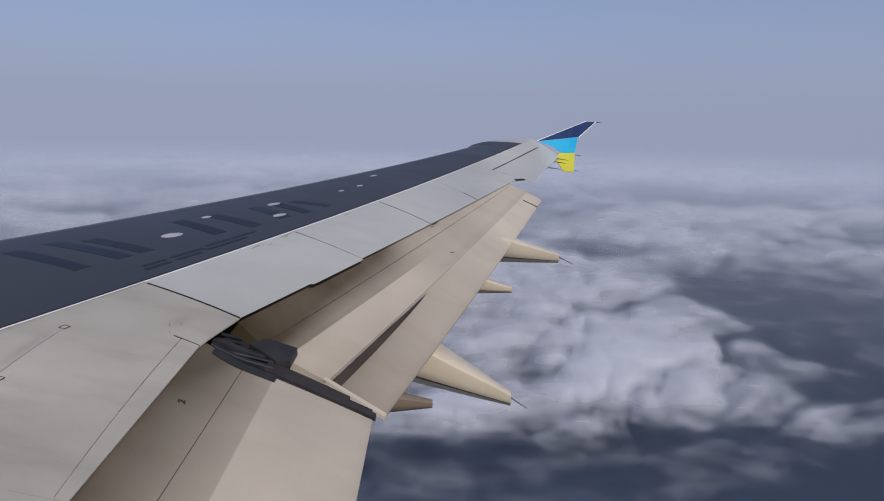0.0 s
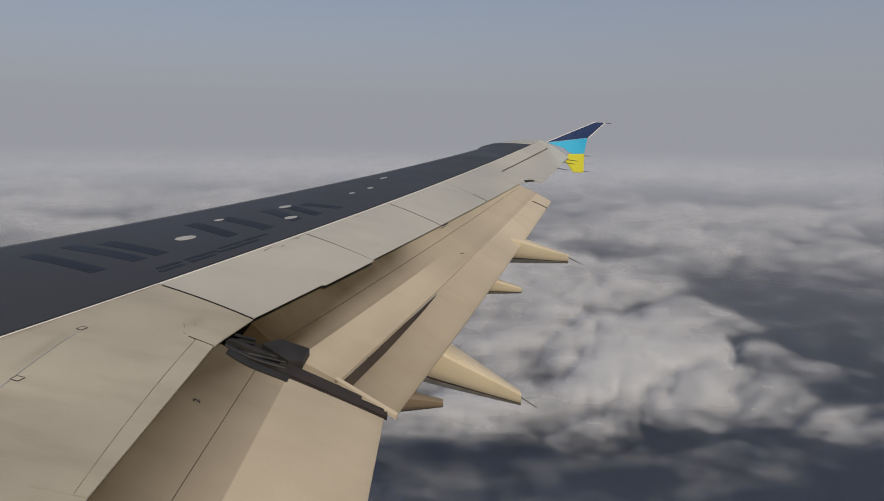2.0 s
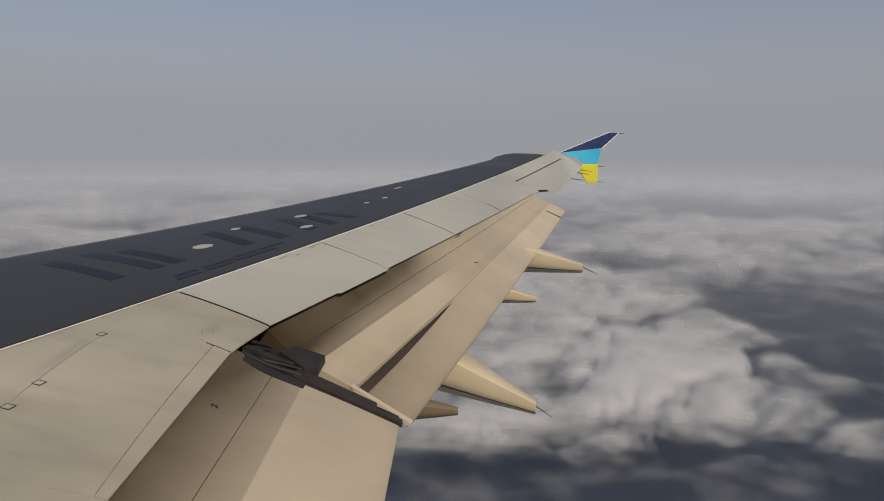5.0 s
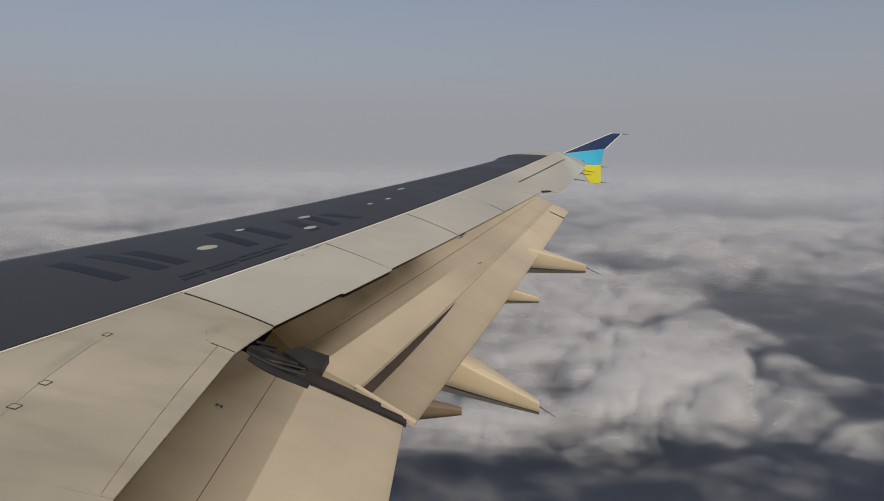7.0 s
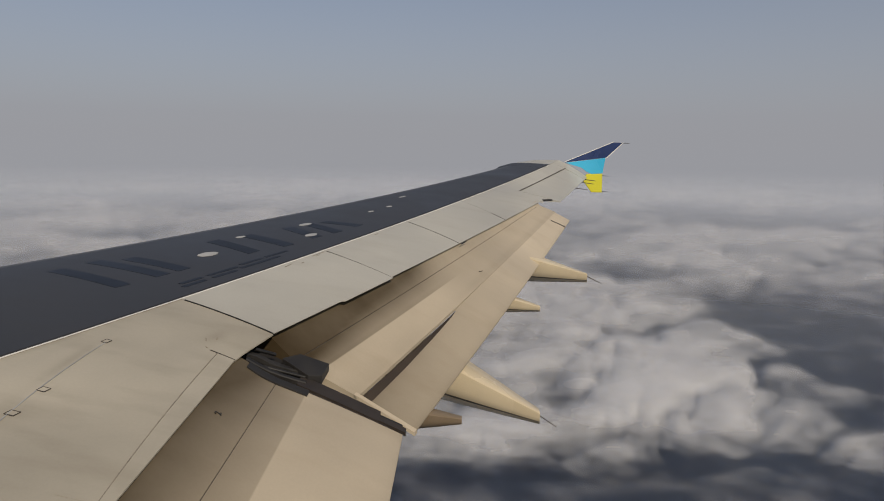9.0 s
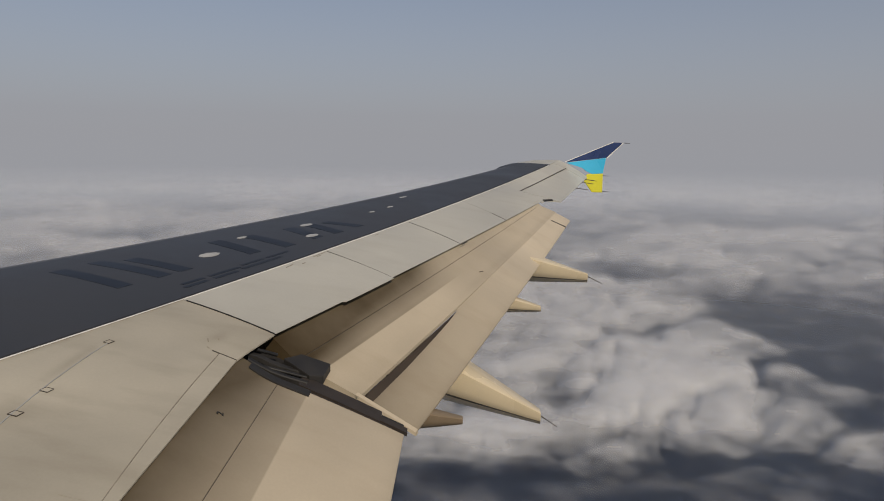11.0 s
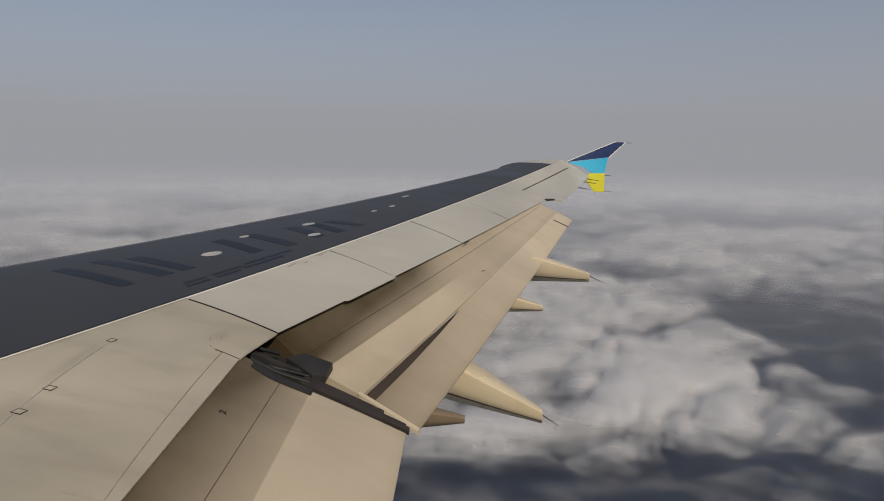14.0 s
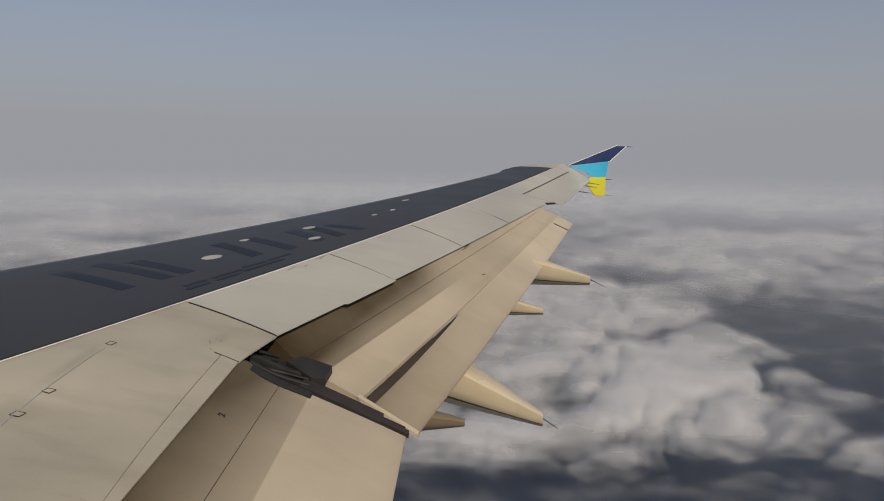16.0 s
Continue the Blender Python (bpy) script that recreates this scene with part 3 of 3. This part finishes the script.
for x0, v0, x1, v1, w in ((7.03, 0.74, 6.86, 0.29, 0.13), (7.36, 0.76, 7.22, 0.29, 0.13), (7.55, 0.68, 7.43, 0.29, 0.13),
                          (8.42, 0.68, 8.19, 0.27, 0.15), (8.76, 0.64, 8.58, 0.22, 0.15), (9.27, 0.60, 9.02, 0.22, 0.15),
                          (9.52, 0.55, 9.34, 0.20, 0.15), (9.72, 0.52, 9.74, 0.20, 0.13)):
    mark("marking_bar", ((x0 - w / 2, v0), (x1 - w / 2, v1), (x1 + w / 2, v1), (x0 + w / 2, v0)), M_NAVY, "dark navy painted bar")
for x0, x1, v in ((7.10, 7.32, 0.125), (7.38, 7.72, 0.125), (7.78, 8.05, 0.14), (7.05, 7.28, 0.085), (7.36, 7.62, 0.085), (7.70, 8.2, 0.095), (8.1, 8.4, 0.14)):
    mark("notice_bar", ((x0, v), (x1, v), (x1, v + 0.022), (x0, v + 0.022)), M_NAVY, "thin line of small dark stencilling")
for x, v, w, h in ((7.93, 0.43, 0.10, 0.040), (8.667, 0.624, 0.055, 0.022), (9.5, 0.565, 0.085, 0.035), (9.066, 0.294, 0.085, 0.032),
                   (10.547, 0.471, 0.05, 0.020), (10.963, 0.477, 0.055, 0.022), (11.762, 0.731, 0.08, 0.025)):
    pts = [skin(x + w * math.cos(a), v + h * math.sin(a)) + Vector((0, 0, 0.004)) for a in [2 * math.pi * k / 8 + 0.4 for k in range(8)]]
    prism("access_cover", pts, (0, 0, -0.012), M_PATCH, wing, "pale access cover")

# the figure on the inboard flap
fig = bpy.data.curves.new("stencil", "FONT")
fig.body, fig.size, fig.extrude, fig.align_x, fig.align_y = "2", 0.064, 0.002, "CENTER", "CENTER"
tmp = new("stencil_tmp", fig)
figure = bpy.data.meshes.new_from_object(tmp.evaluated_get(bpy.context.evaluated_depsgraph_get()))
bpy.data.objects.remove(tmp)
figure.materials.clear()
figure.materials.append(M_INK)
p0, p1, p2 = flap_in(5.495, 0.210), flap_in(5.595, 0.185), flap_in(5.505, 0.145)
ex = (p1 - p0).normalized()
ez = ex.cross((p2 - p0).normalized()).normalized()
ey = ez.cross(ex)
spin = Matrix((ex, ey, ez)).transposed().to_4x4() @ pose(0, 0, 0, 0, 0, 0)
stencil = new("stencil", figure)
stencil.matrix_world = Matrix.Translation(p0 + ez * 0.004) @ spin
stencil.parent = wing
stencil["label"] = "black stencilled figure 2"

# ---- fuselage side with the window that the view is taken through ----
def tube(r):
    verts, faces = [], []
    ys = [-9, -6, -3, -1.2, -0.34, 0.34, 1.2, 3, 6, 9]
    angs = [math.radians(a) for a in [-90 + 8 * k for k in range(11)] + [-5, 3, 19, 27] + [27 + 9 * k for k in range(1, 27)]]
    for y in ys:
        for a in angs:
            verts.append((r * math.cos(a), y, -0.365 + r * math.sin(a)))
    n = len(angs)
    hole = []
    for i in range(len(ys) - 1):
        for j in range(n):
            k = (j + 1) % n
            f = (i * n + j, (i + 1) * n + j, (i + 1) * n + k, i * n + k)
            if ys[i] == -0.34 and j == 12:
                hole.append(f)
            else:
                faces.append(f)
    return verts, faces, hole[0]


v1, f1, h1 = tube(2.0)
v2, f2 = tube(1.93)[:2]
n1 = len(v1)
faces = f1 + [tuple(n1 + k for k in f[::-1]) for f in f2]
for k in range(4):
    a, b = h1[k], h1[(k + 1) % 4]
    faces.append((a, b, n1 + b, n1 + a))
wall = finish("wall_fuselage", v1 + v2, faces, M_CABIN, None, range(len(f1) + len(f2)))
tagged(wall, "plain pale fuselage shell with a window opening", "wall", kind="structure")

# ---- sea and cloud deck, seen from above ----
DECK, SEA, REACH = -160.0, -215.0, 4900.0


def hash2(ix, iy, k):
    h = (ix.astype(np.int64) * 374761393 + iy.astype(np.int64) * 668265263 + k * 974711) & 0x7FFFFFFF
    h = ((h ^ (h >> 13)) * 1274126177) & 0x7FFFFFFF
    return ((h ^ (h >> 16)) & 0xFFFF) / 65535.0


def smooth_noise(x, y, k):
    ix, iy = np.floor(x), np.floor(y)
    fx, fy = x - ix, y - iy
    fx, fy = fx * fx * (3 - 2 * fx), fy * fy * (3 - 2 * fy)
    a, b = hash2(ix, iy, k), hash2(ix + 1, iy, k)
    c, d = hash2(ix, iy + 1, k), hash2(ix + 1, iy + 1, k)
    return (a * (1 - fx) + b * fx) * (1 - fy) + (c * (1 - fx) + d * fx) * fy


def fractal(x, y, size, octaves, k):
    total, amp, norm = 0, 1.0, 0.0
    for o in range(octaves):
        total = total + amp * smooth_noise(x / size + 17.3 * o, y / size - 9.1 * o, k + o)
        norm += amp
        amp, size = amp * 0.5, size / 2.03
    return total / norm


def domes(x, y, size, k):
    """Heaped round tops: half balls of uneven size about scattered centres, the highest one counts."""
    x, y = x / size, y / size
    ix, iy = np.floor(x), np.floor(y)
    top = np.zeros(x.shape)
    for dx in (-1, 0, 1):
        for dy in (-1, 0, 1):
            jx, jy = ix + dx, iy + dy
            px, py = jx + hash2(jx, jy, k), jy + hash2(jx, jy, k + 50)
            reach = 0.62 + 0.36 * hash2(jx, jy, k + 90)
            ball = np.sqrt(np.clip(1 - ((x - px) ** 2 + (y - py) ** 2) / reach ** 2, 0, 1))
            top = np.maximum(top, ball * (0.55 + 0.45 * reach))
    return top


# gaps (negative) and banks (positive) in the deck: place, half widths, weight
COVER = 0.27
PATCHES = [
    (640, -320, 105, 78, -1.15), (500, -292, 40, 48, -0.75), (900, -190, 60, 45, -0.8), (306, -15, 26, 55, -1.2), (296, -110, 26, 70, -1.0),
    (318, -190, 16, 30, -0.45), (262, -60, 16, 130, -0.6), (1527, 1026, 130, 90, -0.8), (1228, 617, 110, 60, -0.6), (1984, -581, 160, 110, -0.9),
    (1500, -700, 110, 140, -0.7), (1330, -330, 70, 90, -0.5), (540, -120, 130, 70, 0.45), (410, -100, 50, 75, 0.55), (375, -185, 28, 32, 0.25),
    (880, -390, 80, 110, 0.40), (1240, -470, 90, 130, 0.25), (375, -15, 30, 40, 0.45), (297, -58, 8, 9, 0.6), (290, -150, 8, 12, 0.5), (1000, 600, 160, 160, 0.25), (1500, 750, 450, 450, 0.26), (455, -30, 40, 30, 0.35),
]


def deck_density(x, y):
    """The large-scale cover: above nothing where cloud stands."""
    r = np.hypot(x, y)
    d = (0.42 + 0.35 * np.clip((r - 600) / 800, 0, 1)) * (fractal(x, y * 0.7, 420, 3, 3) - 0.5) * 2 + 0.40 * (fractal(x, y, 110, 3, 31) - 0.5) * 2 + COVER
    for px, py, rx, ry, w in PATCHES:
        d = d + w * np.exp(-((x - px) / rx) ** 2 - ((y - py) / ry) ** 2)
    return d + 0.10 * np.clip((r - 600) / 900, 0, 1) - 0.15 * np.clip((420 - r) / 160, 0, 1)


def ring_grid(radii, angles):
    r, a = np.meshgrid(radii, angles, indexing="ij")
    return r * np.cos(a), r * np.sin(a)


def cell_size(x, y):
    """Cells of cloud grow with the distance: small heaps close by, broad banks far off."""
    return (np.maximum(np.hypot(x, y), 200) / 400) ** 0.52


def heaps(x, y):
    """The deck's upper face: its cover, how far it has grown (0 to 1) and its height over the foot."""
    k = cell_size(x, y)
    qx, qy = x * 1.1 / k, y * 0.62 / k
    wx = qx + 30 * (fractal(qx, qy, 40, 3, 51) - 0.5)
    wy = qy + 30 * (fractal(qx, qy, 40, 3, 61) - 0.5)
    r = np.hypot(x, y)
    close, nearer = np.clip((1300 - r) / 700, 0, 1), np.clip((480 - r) / 160, 0, 1)
    heap = (0.48 - 0.10 * close) * domes(wx, wy, 58, 7) + (0.29 + 0.06 * close) * domes(wx + 13, wy, 27, 8) + (0.21 * domes(wx, wy + 5, 13, 9) - 0.09) * close + 0.09 + 0.08 * domes(wx + 3, wy + 3, 6.5, 10) * nearer
    cover = deck_density(x, y) + 1.35 * (heap - 0.535)
    grown = np.clip((cover + 0.1) / 1.1, 0, 1)
    grown = grown * grown * (3 - 2 * grown)
    return cover, grown, 15 * k ** 0.6 * grown * (0.3 + 0.7 * heap)


def sheet(name, layers, mat):
    """One mesh of several grids (x, y, z, thickness, clearness), without the faces where nothing is left of them."""
    points, quads_all, thick, clear, base = [], [], [], [], 0
    for x, y, z, thickness, clearness in layers:
        nr, na = x.shape
        i, j = np.meshgrid(np.arange(nr - 1), np.arange(na - 1), indexing="ij")
        quads = np.stack([i * na + j, (i + 1) * na + j, (i + 1) * na + j + 1, i * na + j + 1], -1).reshape(-1, 4)
        quads = quads[clearness.ravel()[quads].max(1) > 0.004]
        used = np.zeros(nr * na, bool)
        used[quads] = True
        renum = np.cumsum(used) - 1
        points.append(np.stack([x.ravel(), y.ravel(), z.ravel()], 1)[used])
        quads_all.append(renum[quads] + base)
        thick.append(thickness.ravel()[used])
        clear.append(clearness.ravel()[used])
        base += int(used.sum())
    pts, quads = np.concatenate(points), np.concatenate(quads_all)
    me = bpy.data.meshes.new(name)
    me.vertices.add(len(pts))
    me.vertices.foreach_set("co", pts.astype(np.float32).ravel())
    me.loops.add(quads.size)
    me.loops.foreach_set("vertex_index", quads.astype(np.int32).ravel())
    me.polygons.add(len(quads))
    me.polygons.foreach_set("loop_start", np.arange(0, quads.size, 4, dtype=np.int32))
    me.update(calc_edges=True)
    me.shade_smooth()
    me.materials.append(mat)
    for key, values in (("thickness", thick), ("clearness", clear)):
        at = me.attributes.new(key, "FLOAT", "POINT")
        at.data.foreach_set("value", np.concatenate(values).astype(np.float32))
    grain = me.attributes.new("grain", "FLOAT_VECTOR", "POINT")
    grain.data.foreach_set("vector", (pts * np.array([1.0, 0.75, 2.6]) / cell_size(pts[:, 0], pts[:, 1])[:, None]).astype(np.float32).ravel())
    detail = me.attributes.new("detail", "FLOAT", "POINT")
    detail.data.foreach_set("value", np.clip(4.5 - 1.5 * np.log2(np.maximum(np.hypot(pts[:, 0], pts[:, 1]), 100) / 380), 0, 4).astype(np.float32))
    return new(name, me)


def vapour(name, color, fine=0.0, gain=1.0, share=1.0, scale=1 / 24, through_share=0.3):
    """Cloud or haze: a soft sheet that is there as far as its thickness, roughened by wisps, is above nothing."""
    m = bpy.data.materials.new(name)
    m.use_nodes = True
    n, l = m.node_tree.nodes, m.node_tree.links
    n.clear()

    def calc(op, a, b, c=None, clamp=False):
        q = n.new("ShaderNodeMath")
        q.operation, q.use_clamp = op, clamp
        for k, value in enumerate((a, b, c)):
            if value is None:
                continue
            if isinstance(value, (int, float)):
                q.inputs[k].default_value = value
            else:
                l.new(value, q.inputs[k])
        return q.outputs[0]

    att, fade = n.new("ShaderNodeAttribute"), n.new("ShaderNodeAttribute")
    att.attribute_name, fade.attribute_name = "thickness", "clearness"
    total = att.outputs["Fac"]
    if fine:
        coord = n.new("ShaderNodeAttribute")
        coord.attribute_name = "grain"
        wisp = n.new("ShaderNodeTexNoise")
        wisp.inputs["Scale"].default_value, wisp.inputs["Detail"].default_value, wisp.inputs["Roughness"].default_value = scale, 4, 0.5
        l.new(coord.outputs["Vector"], wisp.inputs["Vector"])
        finest = n.new("ShaderNodeAttribute")
        finest.attribute_name = "detail"
        l.new(finest.outputs["Fac"], wisp.inputs["Detail"])
        total = calc("ADD", total, calc("MULTIPLY_ADD", wisp.outputs["Fac"], fine, -fine / 2))
    soft = n.new("ShaderNodeMapRange")
    soft.interpolation_type = "SMOOTHSTEP"
    soft.inputs["From Min"].default_value, soft.inputs["From Max"].default_value = 0.0, gain
    soft.inputs["To Min"].default_value, soft.inputs["To Max"].default_value = 0.0, share
    l.new(total, soft.inputs["Value"])
    cover = calc("MULTIPLY", soft.outputs["Result"], fade.outputs["Fac"], clamp=True)
    dif, tra = n.new("ShaderNodeBsdfDiffuse"), n.new("ShaderNodeBsdfTranslucent")
    dif.inputs["Color"].default_value = tra.inputs["Color"].default_value = (*color, 1)
    both, clear = n.new("ShaderNodeMixShader"), n.new("ShaderNodeBsdfTransparent")
    both.inputs[0].default_value = through_share
    mix, out = n.new("ShaderNodeMixShader"), n.new("ShaderNodeOutputMaterial")
    l.new(dif.outputs[0], both.inputs[1])
    l.new(tra.outputs[0], both.inputs[2])
    l.new(cover, mix.inputs[0])
    l.new(clear.outputs[0], mix.inputs[1])
    l.new(both.outputs[0], mix.inputs[2])
    l.new(mix.outputs[0], out.inputs["Surface"])
    return m


M_CLOUD = vapour("cloud", (0.940, 0.942, 0.955), 0.85, 1.45, 1.0, 1 / 20)
M_LOW = vapour("low thin cloud", (0.80, 0.80, 0.82), 1.7, 0.9, 0.32, 1 / 30)
M_SEA = vapour("sea under haze", (0.044, 0.060, 0.095))
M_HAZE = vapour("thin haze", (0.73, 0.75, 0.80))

SHELLS = 8


def shells(gx, gy, count):
    """The heaps' own face and the thinning fuzz above it."""
    cover, grown, rise = heaps(gx, gy)
    # opacity falls with distance, haze painted in that way
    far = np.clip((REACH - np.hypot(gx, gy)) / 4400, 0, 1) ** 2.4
    k = cell_size(gx, gy)
    made = []
    for i in range(count):
        s = i / SHELLS
        there = np.where(cover - 0.25 * s > -0.48, far, 0)
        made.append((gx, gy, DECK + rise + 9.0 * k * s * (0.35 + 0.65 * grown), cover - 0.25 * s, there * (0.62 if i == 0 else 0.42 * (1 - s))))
    return made


ahead = ring_grid(np.geomspace(215, REACH, 430), np.radians(np.linspace(-37, 37, 400)))
behind = [ring_grid(np.geomspace(12, REACH, 90), np.radians(np.linspace(37, 323, 140))), ring_grid(np.geomspace(12, 215, 30), np.radians(np.linspace(-37, 37, 60)))]
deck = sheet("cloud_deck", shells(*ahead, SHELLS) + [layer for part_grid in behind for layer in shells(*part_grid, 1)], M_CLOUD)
tagged(deck, "broken deck of pale billowing cloud with dark gaps", "clouds", kind="stuff")

lx, ly = ring_grid(np.geomspace(100, 3200, 70), np.radians(np.linspace(-180, 180, 181)))
# the low cloud fades with distance as well, in place of haze
low = [(lx, ly, np.full(lx.shape, z), 0.12 + 0.5 * (fractal(lx, ly, 160, 3, 91) - 0.5), np.clip((3200 - np.hypot(lx, ly)) / 2400, 0, 1)) for z in (-190.0,)]
scud = sheet("low_cloud", low, M_LOW)
tagged(scud, "thin ragged grey cloud below the main deck", "clouds", kind="stuff")

sx, sy = ring_grid(np.geomspace(0.05, REACH, 90), np.radians(np.linspace(0, 360, 121)))
# sea made clearer with distance to imitate haze
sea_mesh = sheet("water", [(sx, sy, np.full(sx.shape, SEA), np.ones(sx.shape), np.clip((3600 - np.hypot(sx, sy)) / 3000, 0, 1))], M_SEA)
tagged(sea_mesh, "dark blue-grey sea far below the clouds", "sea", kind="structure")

# one added sheet stands in for air haze, painted denser with distance
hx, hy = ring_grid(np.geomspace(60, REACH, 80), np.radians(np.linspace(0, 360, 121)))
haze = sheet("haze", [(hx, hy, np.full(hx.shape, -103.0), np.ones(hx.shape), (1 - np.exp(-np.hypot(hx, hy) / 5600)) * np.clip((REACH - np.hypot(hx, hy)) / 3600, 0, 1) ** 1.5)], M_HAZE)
tagged(haze, "pale sheet over the cloud tops, standing in for haze", "haze", kind="stuff")
